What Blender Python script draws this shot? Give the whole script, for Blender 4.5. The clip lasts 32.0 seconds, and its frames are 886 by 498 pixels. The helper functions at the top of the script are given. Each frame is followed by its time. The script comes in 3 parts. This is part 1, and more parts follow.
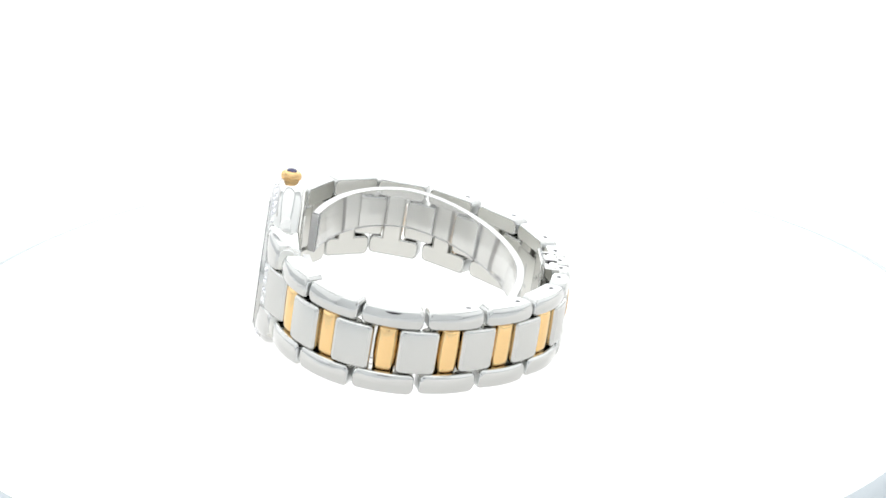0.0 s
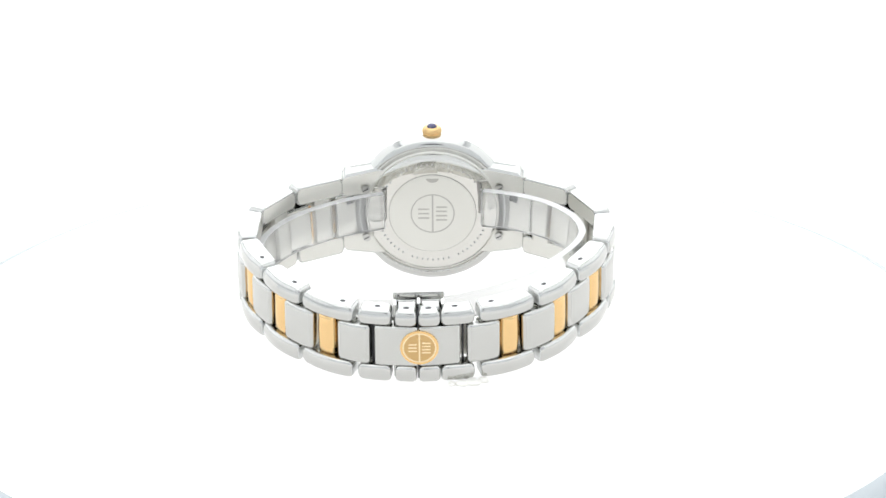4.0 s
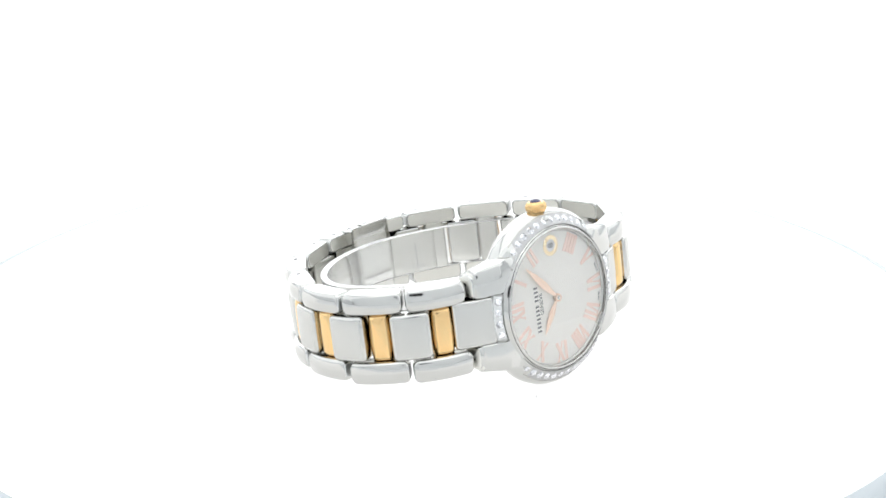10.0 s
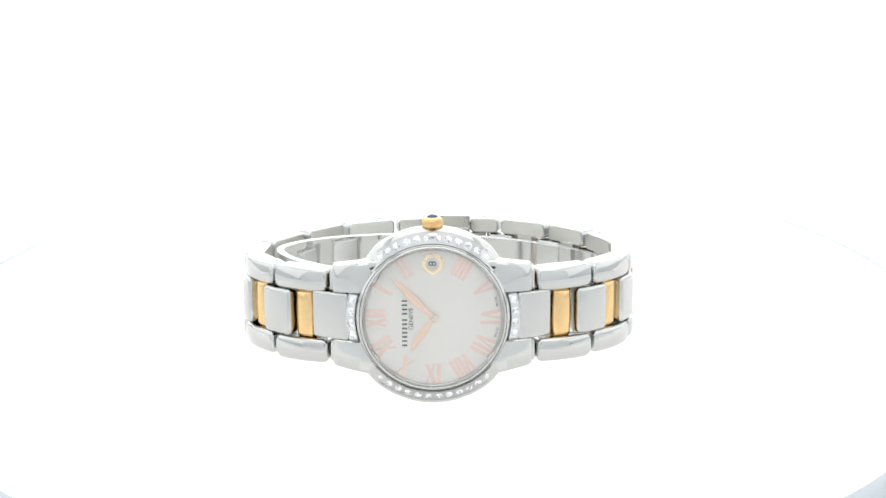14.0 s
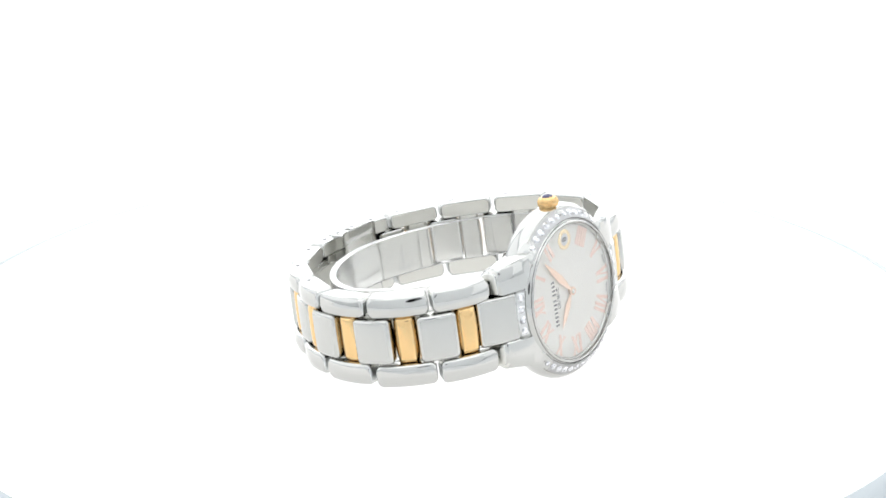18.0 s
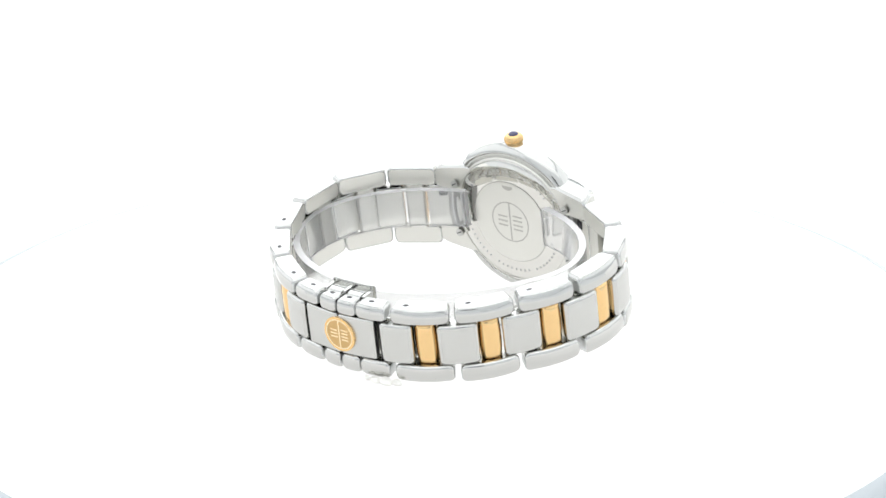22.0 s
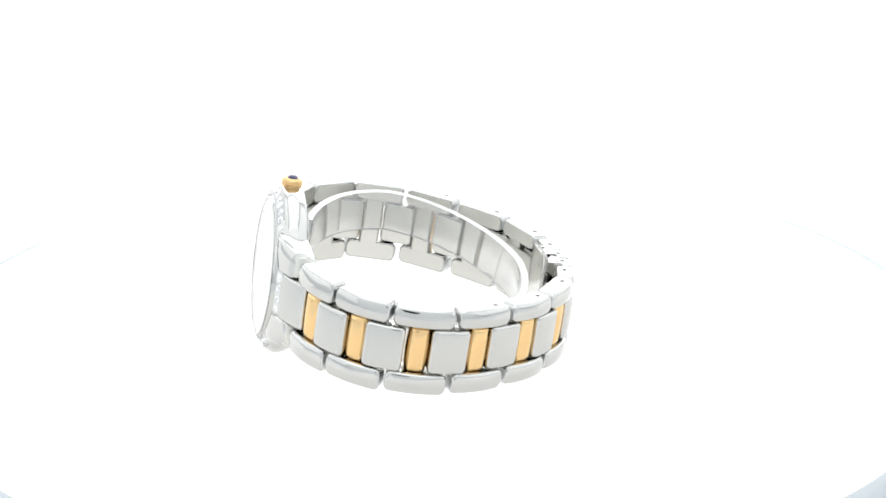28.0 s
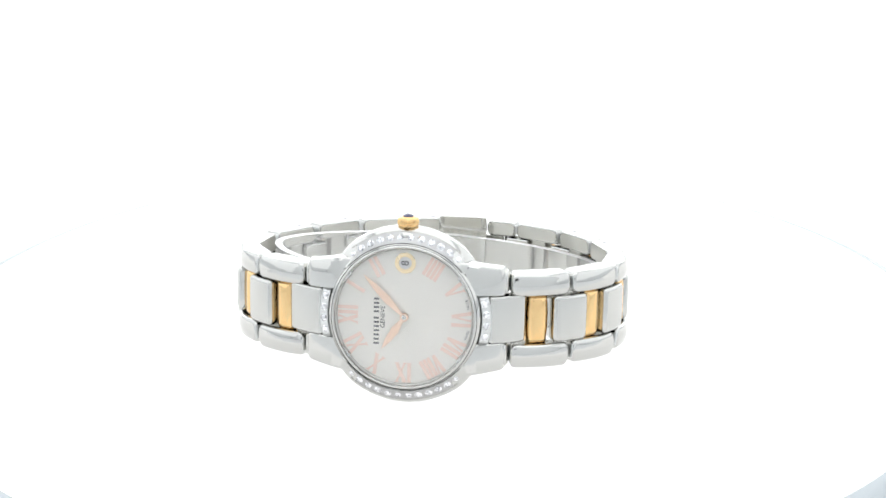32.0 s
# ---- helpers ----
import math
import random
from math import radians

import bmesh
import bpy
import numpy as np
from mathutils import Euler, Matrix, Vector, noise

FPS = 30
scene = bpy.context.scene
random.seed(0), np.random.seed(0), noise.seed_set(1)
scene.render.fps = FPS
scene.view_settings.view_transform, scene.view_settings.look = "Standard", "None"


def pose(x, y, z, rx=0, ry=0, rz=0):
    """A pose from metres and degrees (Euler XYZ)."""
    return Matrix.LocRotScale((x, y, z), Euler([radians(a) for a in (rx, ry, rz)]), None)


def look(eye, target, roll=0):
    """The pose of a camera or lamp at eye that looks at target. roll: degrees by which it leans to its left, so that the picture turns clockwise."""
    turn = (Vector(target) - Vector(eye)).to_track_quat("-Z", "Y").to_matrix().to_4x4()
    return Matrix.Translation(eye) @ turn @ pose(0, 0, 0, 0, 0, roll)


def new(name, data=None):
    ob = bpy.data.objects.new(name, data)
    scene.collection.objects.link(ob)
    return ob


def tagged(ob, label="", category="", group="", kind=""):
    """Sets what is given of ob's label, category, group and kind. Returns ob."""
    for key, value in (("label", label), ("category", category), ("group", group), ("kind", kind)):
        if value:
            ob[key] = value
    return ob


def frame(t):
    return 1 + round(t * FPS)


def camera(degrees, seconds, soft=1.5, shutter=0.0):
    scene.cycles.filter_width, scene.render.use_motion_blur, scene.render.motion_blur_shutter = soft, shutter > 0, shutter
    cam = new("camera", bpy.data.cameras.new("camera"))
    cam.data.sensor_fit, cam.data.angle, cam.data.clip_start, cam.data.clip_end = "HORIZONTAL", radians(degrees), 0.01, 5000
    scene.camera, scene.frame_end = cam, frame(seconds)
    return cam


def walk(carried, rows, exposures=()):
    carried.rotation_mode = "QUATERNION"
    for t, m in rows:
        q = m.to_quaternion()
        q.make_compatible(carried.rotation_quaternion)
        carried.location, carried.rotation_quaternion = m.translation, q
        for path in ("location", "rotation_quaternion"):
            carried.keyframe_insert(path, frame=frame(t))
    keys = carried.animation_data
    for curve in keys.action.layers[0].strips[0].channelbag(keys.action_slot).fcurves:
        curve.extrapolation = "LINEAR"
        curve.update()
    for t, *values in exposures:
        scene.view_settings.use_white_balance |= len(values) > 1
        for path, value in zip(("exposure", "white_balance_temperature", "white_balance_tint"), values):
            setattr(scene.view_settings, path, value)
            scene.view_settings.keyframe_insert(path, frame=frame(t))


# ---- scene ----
# A two-tone bracelet watch standing on its rim on a small glowing turntable in a white light tent.
# Lengths of the watch are written in millimetres and scaled on the way in.
MM = 0.001
TILT = -9.3        # the watch leans back on its clasp
LIFT = 14.55       # height of the ring's centre over the turntable, mm
HUB = -4.4         # height of the dial's centre in the ring's own space, mm
START = 3.8        # turn of the watch against the table, degrees

# ---- camera ----
cam = camera(21.0, 32.0, soft=1.6)
EYE = Vector((0.0, -0.3801, 0.1598))
AIM = EYE + Vector((math.sin(radians(0.26)) * math.cos(radians(20.773)),
                    math.cos(radians(0.26)) * math.cos(radians(20.773)), -math.sin(radians(20.773))))
STAND = look(EYE, AIM, -0.36)
walk(cam, [(0.0, STAND), (32.0, STAND)])

# the table's turn, degrees at half seconds: half a turn past the back, a pause at the front, and back again
TURNS = [(0, 266.88), (0.5, 255.75), (1, 244.41), (1.5, 233.02), (2, 221.7), (2.5, 210.56), (3, 199.45),
         (3.5, 187.97), (4, 176.18), (4.5, 164.32), (5, 152.59), (5.5, 141.12), (6, 129.87), (6.5, 118.66),
         (7, 107.34), (7.5, 95.92), (8, 84.46), (8.5, 73.15), (9, 62.11), (9.5, 51.3), (10, 41.07), (10.5, 31.71),
         (11, 23.36), (11.5, 16.07), (12, 9.83), (12.5, 4.46), (13, -0.03), (13.5, -3.01), (13.83, -4.1),
         (14.16, -3.3), (14.5, -1.2), (15, 3.1), (15.5, 8.24), (16, 14.52), (16.5, 21.61), (17, 29.62),
         (17.5, 38.63), (18, 48.65), (18.5, 59.41), (19, 70.74), (19.5, 82.44), (20, 94.11), (20.5, 105.39),
         (21, 116.35), (21.5, 127.47), (22, 138.86), (22.5, 150.35), (23, 161.88), (23.5, 173.42), (24, 184.94),
         (24.5, 196.47), (25, 208.05), (25.5, 219.5), (26, 230.69), (26.5, 241.72), (27, 252.81), (27.5, 264.11),
         (28, 275.62), (28.5, 287.09), (29, 298.26), (29.5, 308.74), (30, 318.31), (30.5, 326.88), (31, 334.47),
         (31.5, 341.08), (32, 346.81)]

# ---- world, lamps ----
world = bpy.data.worlds.new("dark_studio")
scene.world = world
world.use_nodes = True
world.node_tree.nodes["Background"].inputs["Color"].default_value = (0.05, 0.055, 0.06, 1)
world.node_tree.nodes["Background"].inputs["Strength"].default_value = 0.3
scene.view_settings.exposure = 0.0


def soft_box(name, place, target, wide, high, watts, colour=(1, 1, 1)):
    lamp = bpy.data.lights.new(name, "AREA")
    lamp.shape, lamp.size, lamp.size_y, lamp.energy, lamp.color = "RECTANGLE", wide, high, watts, colour
    ob = new(name, lamp)
    ob.matrix_world = look(place, target)
    return ob


soft_box("lamp_overhead", (0, 0.12, 0.83), (0, 0.12, 0), 1.1, 1.12, 3.3)
soft_box("lamp_side", (-0.58, 0.1, 0.38), (0, 0.1, 0.38), 1.0, 0.6, 0.9)
soft_box("lamp_side", (0.58, 0.1, 0.38), (0, 0.1, 0.38), 1.0, 0.6, 0.9)
soft_box("lamp_back", (0, 0.74, 0.42), (0, 0, 0.42), 1.1, 0.76, 4.2)
# unseen fill, added to brighten the dial and the inner links
soft_box("fill_front", (0, -0.385, 0.50), (0, 0.0, 0.05), 1.0, 0.36, 0.55)


# ---- materials ----
def material(name, colour, metal=0.0, rough=0.5, grain=0.0, scale=800.0, stretch=(1, 1, 1), vary=0.03, glass=0.0, ior=1.5, glow=0.0, coat=0.0):
    m = bpy.data.materials.new(name)
    m.use_nodes = True
    t = m.node_tree
    b = t.nodes["Principled BSDF"]
    b.inputs["Base Color"].default_value = (*colour, 1)
    b.inputs["Metallic"].default_value = metal
    b.inputs["Roughness"].default_value = rough
    b.inputs["IOR"].default_value = ior
    b.inputs["Transmission Weight"].default_value = glass
    b.inputs["Coat Weight"].default_value = coat
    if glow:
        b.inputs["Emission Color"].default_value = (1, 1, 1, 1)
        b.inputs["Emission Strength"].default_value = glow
    if grain or vary:
        co = t.nodes.new("ShaderNodeTexCoord")
        mp = t.nodes.new("ShaderNodeMapping")
        mp.inputs["Scale"].default_value = stretch
        t.links.new(co.outputs["Object"], mp.inputs["Vector"])
        fine = t.nodes.new("ShaderNodeTexNoise")
        fine.inputs["Scale"].default_value, fine.inputs["Detail"].default_value = scale, 4
        t.links.new(mp.outputs["Vector"], fine.inputs["Vector"])
        if vary:
            wide = t.nodes.new("ShaderNodeTexNoise")
            wide.inputs["Scale"].default_value, wide.inputs["Detail"].default_value = 160.0, 3
            t.links.new(co.outputs["Object"], wide.inputs["Vector"])
            add = t.nodes.new("ShaderNodeMath")
            add.operation = "MULTIPLY_ADD"
            t.links.new(fine.outputs["Fac"], add.inputs[0])
            add.inputs[1].default_value = 0.4
            t.links.new(wide.outputs["Fac"], add.inputs[2])
            span = t.nodes.new("ShaderNodeMapRange")
            span.inputs["From Min"].default_value, span.inputs["From Max"].default_value = 0.35, 1.05
            span.inputs["To Min"].default_value, span.inputs["To Max"].default_value = max(rough - vary, 0.0), rough + vary
            t.links.new(add.outputs[0], span.inputs["Value"])
            t.links.new(span.outputs[0], b.inputs["Roughness"])
        if grain:
            bump = t.nodes.new("ShaderNodeBump")
            bump.inputs["Strength"].default_value, bump.inputs["Distance"].default_value = grain, 0.00002
            t.links.new(fine.outputs["Fac"], bump.inputs["Height"])
            t.links.new(bump.outputs["Normal"], b.inputs["Normal"])
    return m


STEEL = material("polished_steel", (0.562, 0.562, 0.54), 1.0, 0.07, vary=0.03)
SATIN = material("satin_steel", (0.57, 0.57, 0.545), 1.0, 0.33, grain=0.25, scale=4000, stretch=(0.06, 1, 1), vary=0.05)
TOP = material("brushed_steel_edge", (0.66, 0.67, 0.66), 1.0, 0.42, grain=0.2, scale=3000, stretch=(0.1, 1, 1))
INSIDE = material("inner_steel", (0.715, 0.71, 0.665), 1.0, 0.37, grain=0.15, scale=3000, stretch=(0.1, 1, 1), vary=0.06)
LINING = material("polished_inner_steel", (0.62, 0.62, 0.59), 1.0, 0.14, vary=0.05)
MIRROR = material("mirror_steel", (0.70, 0.69, 0.65), 1.0, 0.035, vary=0.02)
GOLD = material("yellow_gold", (0.80, 0.55, 0.268), 1.0, 0.2, grain=0.12, scale=2600, stretch=(1, 1, 0.12), vary=0.06)
SHINE = material("polished_yellow_gold", (0.80, 0.55, 0.268), 1.0, 0.12, vary=0.03)
ROSE = material("rose_gold", (0.90, 0.69, 0.55), 0.85, 0.38, vary=0.04)
DIAL = material("silvered_dial", (0.97, 0.955, 0.895), 0.0, 0.38)
NUMERAL = material("rose_numeral", (0.94, 0.74, 0.65), 0.4, 0.36)
INK = material("grey_ink", (0.05, 0.05, 0.055), 0.0, 0.5)
PRINT = material("soft_grey_print", (0.13, 0.13, 0.135), 0.0, 0.5)
ENGRAVED = material("engraved_steel", (0.48, 0.47, 0.44), 1.0, 0.5)
BED = material("grained_setting", (0.46, 0.46, 0.455), 1.0, 0.42, grain=0.9, scale=2500)
FIELD = material("matt_gold", (0.60, 0.40, 0.18), 1.0, 0.45, grain=0.3)
# frosted white that puts the gleam of the cuff's edges into the material
FROST = material("frosted_edge_gleam", (1.0, 1.0, 1.0), 0.0, 0.4, glass=0.8, ior=1.46, vary=0.0)
PALE = material("pale_gold", (0.88, 0.73, 0.48), 1.0, 0.28)
# near-black puts the shade of holes, grooves and gaps into the colour
DARK = material("recess_shade", (0.02, 0.02, 0.023), 0.0, 0.45)
WHITE = material("date_paper", (0.80, 0.80, 0.80), 0.0, 0.6)
SAPPHIRE = material("blue_cabochon", (0.03, 0.028, 0.10), 0.0, 0.08, coat=1.0)
CRYSTAL = material("watch_crystal", (1, 1, 1), 0.0, 0.0, glass=1.0, ior=1.47, vary=0.0)
ACRYLIC = material("clear_acrylic", (0.97, 0.975, 0.97), 0.0, 0.06, glass=0.86, ior=1.46, vary=0.0)
GEM = material("diamond", (0.92, 0.925, 0.94), 0.6, 0.02, ior=2.0, vary=0.0)
# bright and dark cells paint the stones' glints into their base colour
glints = GEM.node_tree
glint_cells = glints.nodes.new("ShaderNodeTexVoronoi")
glint_cells.inputs["Scale"].default_value = 2800.0
spot = glints.nodes.new("ShaderNodeTexCoord")
which = glints.nodes.new("ShaderNodeObjectInfo")
move = glints.nodes.new("ShaderNodeVectorMath")
move.operation = "ADD"
glints.links.new(spot.outputs["Object"], move.inputs[0])
glints.links.new(which.outputs["Random"], move.inputs[1])
glints.links.new(move.outputs[0], glint_cells.inputs["Vector"])
tone = glints.nodes.new("ShaderNodeValToRGB")
tone.color_ramp.elements[0].position, tone.color_ramp.elements[0].color = 0.1, (0.32, 0.325, 0.34, 1)
tone.color_ramp.elements[1].position, tone.color_ramp.elements[1].color = 0.65, (0.96, 0.965, 0.975, 1)
glints.links.new(glint_cells.outputs["Color"], tone.inputs["Fac"])
glints.links.new(tone.outputs["Color"], glints.nodes["Principled BSDF"].inputs["Base Color"])
# glow added to keep the ground white and almost free of shadow
TABLE = material("glowing_acrylic", (0.14, 0.14, 0.14), 0.0, 0.35, glow=0.92)
RIM = material("frosted_rim", (0.47, 0.51, 0.53), 0.0, 0.5)
SCUFF = material("pale_residue", (0.70, 0.71, 0.72), 0.0, 0.6)
PUTTY = material("pale_putty", (0.93, 0.92, 0.87), 0.0, 0.5, vary=0.02)
ROOM = material("dark_backing_grey", (0.12, 0.12, 0.125), 0.0, 0.8, grain=0.3, scale=200)
CLOTH = material("white_tent_cloth", (0.74, 0.755, 0.77), 0.0, 0.9, grain=0.3, scale=1500)


# ---- helpers ----
def weighted(me):
    """Corner normals that follow the large faces, so that flats stay flat between rounded edges."""
    total = np.zeros((len(me.vertices), 3))
    for p in me.polygons:
        n = np.array(p.normal) * p.area ** 1.5
        for v in p.vertices:
            total[v] += n
    length = np.linalg.norm(total, axis=1)
    length[length == 0] = 1
    me.normals_split_custom_set_from_vertices((total / length[:, None]).tolist())


def mesh_of(name, bm, mat, shade="weighted"):
    bmesh.ops.recalc_face_normals(bm, faces=bm.faces[:])
    bmesh.ops.scale(bm, vec=(MM, MM, MM), verts=bm.verts[:])
    me = bpy.data.meshes.new(name)
    for f in bm.faces:
        f.smooth = shade != "flat"
    bm.to_mesh(me)
    bm.free()
    me.materials.append(mat)
    if shade == "weighted":
        weighted(me)
    elif shade == "angle":
        me.set_sharp_from_angle(angle=radians(32))
    return me


def link(name, me, parent, m=None, label=""):
    """One object on the mesh me, under parent, at m (in millimetres)."""
    ob = new(name, me)
    ob.parent = parent
    if m is not None:
        m = m.copy()
        m.translation = m.translation * MM
        ob.matrix_basis = m
    return tagged(ob, label)


def part(name, bm, mat, parent, label="", m=None, shade="weighted"):
    return link(name, mesh_of(name, bm, mat, shade), parent, m, label)


def round_edges(bm, width, steps=3, sharp=30):
    edges = [e for e in bm.edges if len(e.link_faces) == 2 and e.calc_face_angle(0) > radians(sharp)]
    bmesh.ops.bevel(bm, geom=edges, offset=width, segments=steps, profile=0.5, affect="EDGES", clamp_overlap=True)
    return bm


def loft(sections, closed=False):
    """A skin over equal rings of points, capped at both ends unless closed."""
    bm = bmesh.new()
    rings = [[bm.verts.new(p) for p in s] for s in sections]
    n = len(rings[0])
    pairs = list(zip(rings, rings[1:])) + ([(rings[-1], rings[0])] if closed else [])
    for a, b in pairs:
        for i in range(n):
            bm.faces.new((a[i], a[(i + 1) % n], b[(i + 1) % n], b[i]))
    if not closed:
        bm.faces.new(rings[0][::-1])
        bm.faces.new(rings[-1])
    return bm


def block(length, depth, height, bulge=0.0, rim=0.4, steps=3):
    """A plain plate: x along the chain, outer face at y = 0 and body towards -y, z up, bulging outwards."""
    s = []
    for i in range(9):
        u = i / 4.0 - 1.0
        o = bulge * (1 - u * u)
        x, h = u * length / 2, height / 2
        s.append([(x, -depth, -h), (x, -depth, h), (x, o, h), (x, o, -h)])
    return round_edges(loft(s), rim, steps)


def pillow(length, height, depth, corner=0.6, edge=0.4, bulge=0.2, crown=0.05, waist=0.0, back=0.2, taper=0.0, brow=0.0, heel=0.0):
    """A link: a rounded tablet, outer face at y = 0 and body towards -y, with soft edges all round.
    bulge: swelling along its length, crown: across its height, waist: narrowing of its ends, taper: shorter inside, brow: how far its upper front leans back, heel: how far its inner lower edge is drawn up.
    Zones of material: 0 outer face, 1 inner face, 2 edges and sides."""
    hx, hz = length / 2, height / 2

    def outline(inset):
        ax, az = hx - inset, hz - inset
        r = min(max(corner - 0.5 * inset, 0.08), ax * 0.9, az * 0.9)
        ring = []
        for sx, sz, start in ((1, 1, 0), (-1, 1, 90), (-1, -1, 180), (1, -1, 270)):
            for k in range(5):
                a = radians(start + 22.5 * k)
                ring.append((sx * (ax - r) + r * math.cos(a), sz * (az - r) + r * math.sin(a)))
            x0, z0 = ring[-1]
            for u in ((0.2, 0.4, 0.6, 0.8) if start in (0, 180) else (0.33, 0.67)):
                if start == 0:
                    ring.append((x0 + u * 2 * -(ax - r), z0))
                elif start == 180:
                    ring.append((x0 + u * 2 * (ax - r), z0))
                elif start == 90:
                    ring.append((x0, z0 - u * 2 * (az - r)))
                else:
                    ring.append((x0, z0 + u * 2 * (az - r)))
        return ring

    def bend(x, y, z):
        f = (y + depth) / depth
        x *= 1 - taper * (1 - f) / hx
        x *= 1 - waist * (z / hz) ** 2
        y += f * (bulge * (1 - (x / hx) ** 2) + crown * (1 - (z / hz) ** 2))
        y -= f * brow * max(0.0, z / hz)
        if z < 0:
            z *= 1 - heel * (1 - f) ** 2
        return x, y, z

    bm = bmesh.new()
    levels = [(back, -depth), (0.3 * back, -depth + 0.3 * back), (0.0, -depth + back), (0.0, -edge)]
    levels += [(edge * (1 - math.cos(radians(a))), -edge + edge * math.sin(radians(a))) for a in (22, 45, 67, 90)]
    rings = [[bm.verts.new(bend(x, y, z)) for x, z in outline(i)] for i, y in levels]
    for k in (0.66, 0.33):
        rings.append([bm.verts.new(bend(x * k, 0.0, z * k)) for x, z in outline(edge)])
    n = len(rings[0])
    for level, (a, b) in enumerate(zip(rings, rings[1:])):
        for i in range(n):
            f = bm.faces.new((a[i], a[(i + 1) % n], b[(i + 1) % n], b[i]))
            f.material_index = 2 if level < 7 else 0
    mid = bm.verts.new(bend(0.0, 0.0, 0.0))
    for i in range(n):
        bm.faces.new((rings[-1][i], rings[-1][(i + 1) % n], mid))
    bm.faces.new(rings[0][::-1]).material_index = 1
    return bm


def disc(radius, depth, rim=0.0, segments=48):
    """A coin in the x-z plane: front at y = 0, body towards +y."""
    ring = [(radius * math.cos(2 * math.pi * i / segments), radius * math.sin(2 * math.pi * i / segments)) for i in range(segments)]
    bm = loft([[(x, 0, z) for x, z in ring], [(x, depth, z) for x, z in ring]])
    return round_edges(bm, rim, 3) if rim else bm


def turned(profile, segments=96, close=True):
    """A ring turned round the y axis from (radius, y) corners."""
    s = []
    for i in range(segments):
        a = 2 * math.pi * i / segments
        s.append([(r * math.cos(a), y, r * math.sin(a)) for r, y in profile])
    return loft(s, closed=True)


def swept(profile, start, end, steps=28, thin=0.0):
    """A sector of such a ring, from start to end degrees (0 is +x, 90 is up), with capped ends."""
    s, r0 = [], min(r for r, y in profile)
    for i in range(steps + 1):
        a = radians(start + (end - start) * i / steps)
        k = 1 - thin * max(0.0, abs(2 * i / steps - 1) - 0.72) / 0.28
        s.append([((r0 + (r - r0) * k) * math.cos(a), y, (r0 + (r - r0) * k) * math.sin(a)) for r, y in profile])
    return loft(s)


def bar(bm, x0, z0, x1, z1, wide, y0, y1):
    """A stroke between two points of the dial's plane, from depth y0 to y1."""
    d = Vector((x1 - x0, z1 - z0))
    n = Vector((-d.y, d.x)).normalized() * wide / 2
    c = [(x0 + n.x, z0 + n.y), (x1 + n.x, z1 + n.y), (x1 - n.x, z1 - n.y), (x0 - n.x, z0 - n.y)]
    lo, hi = [bm.verts.new((x, y0, z)) for x, z in c], [bm.verts.new((x, y1, z)) for x, z in c]
    bm.faces.new(lo)
    bm.faces.new(hi[::-1])
    for i in range(4):
        bm.faces.new((lo[i], lo[(i + 1) % 4], hi[(i + 1) % 4], hi[i]))


def at_angle(x, y, z, degrees):
    """Place for something drawn upright in the x-z plane, turned in that plane."""
    return Matrix.Translation((x, y, z)) @ Matrix.Rotation(-radians(degrees), 4, "Y")


def lettering(name, text, size, mat, parent, m, label=""):
    """Words in the built-in font, read from the front (-y)."""
    cu = bpy.data.curves.new(name, "FONT")
    cu.body, cu.size, cu.align_x, cu.align_y, cu.extrude = text, size * MM, "CENTER", "CENTER", 0.01 * MM
    ob = bpy.data.objects.new(name, cu)
    me = bpy.data.meshes.new_from_object(ob)
    bpy.data.objects.remove(ob)
    me.transform(Matrix.Rotation(radians(90), 4, "X"))
    me.materials.clear()
    me.materials.append(mat)
    return link(name, me, parent, m, label)


# ---- the tent and its table ----
def structure(name, bm, mat, label):
    ob = new(name, mesh_of(name, bm, mat, "angle"))
    return tagged(ob, label, name.split("_")[0], kind="structure")


def slab(x0, x1, y0, y1, z0, z1):
    bm = bmesh.new()
    bmesh.ops.create_cube(bm, size=1.0)
    for v in bm.verts:
        v.co = Vector((x0 + (v.co.x + 0.5) * (x1 - x0), y0 + (v.co.y + 0.5) * (y1 - y0), z0 + (v.co.z + 0.5) * (z1 - z0)))
    return bm


# unseen; opening sized for the dark spots mirrored on lugs and links
def front_cloth():
    """The tent's front with the wide oval opening that the camera looks through."""
    bm = bmesh.new()
    n = 64
    rows = []
    for y in (-402, -397):
        inner, outer = [], []
        for i in range(n):
            a = 2 * math.pi * (i + 0.5) / n
            c, s = math.cos(a), math.sin(a)
            k = min(600 / abs(c), (662 if s > 0 else 200) / abs(s))
            inner.append(bm.verts.new((66 * c, y, 160 + 60 * s)))
            outer.append(bm.verts.new((c * k, y, 188 + s * k)))
        rows.append((inner, outer))
    for i in range(n):
        j = (i + 1) % n
        for inner, outer in rows:
            bm.faces.new((inner[i], inner[j], outer[j], outer[i]))
        bm.faces.new((rows[0][0][i], rows[0][0][j], rows[1][0][j], rows[1][0][i]))
        bm.faces.new((rows[0][1][i], rows[0][1][j], rows[1][1][j], rows[1][1][i]))
    return bm


structure("floor", slab(-600, 600, -470, 760, -30, -12), CLOTH, "plain white cloth floor of the photo tent")
def table_sheet():
    """An opal sheet behind and under the turntable."""
    edge = [(-300, 560), (300, 560), (300, 0), (-300, 0)]
    return round_edges(loft([[(x, y, -12) for x, y in edge], [(x, y, -6) for x, y in edge]]), 0.8, 2, 60)


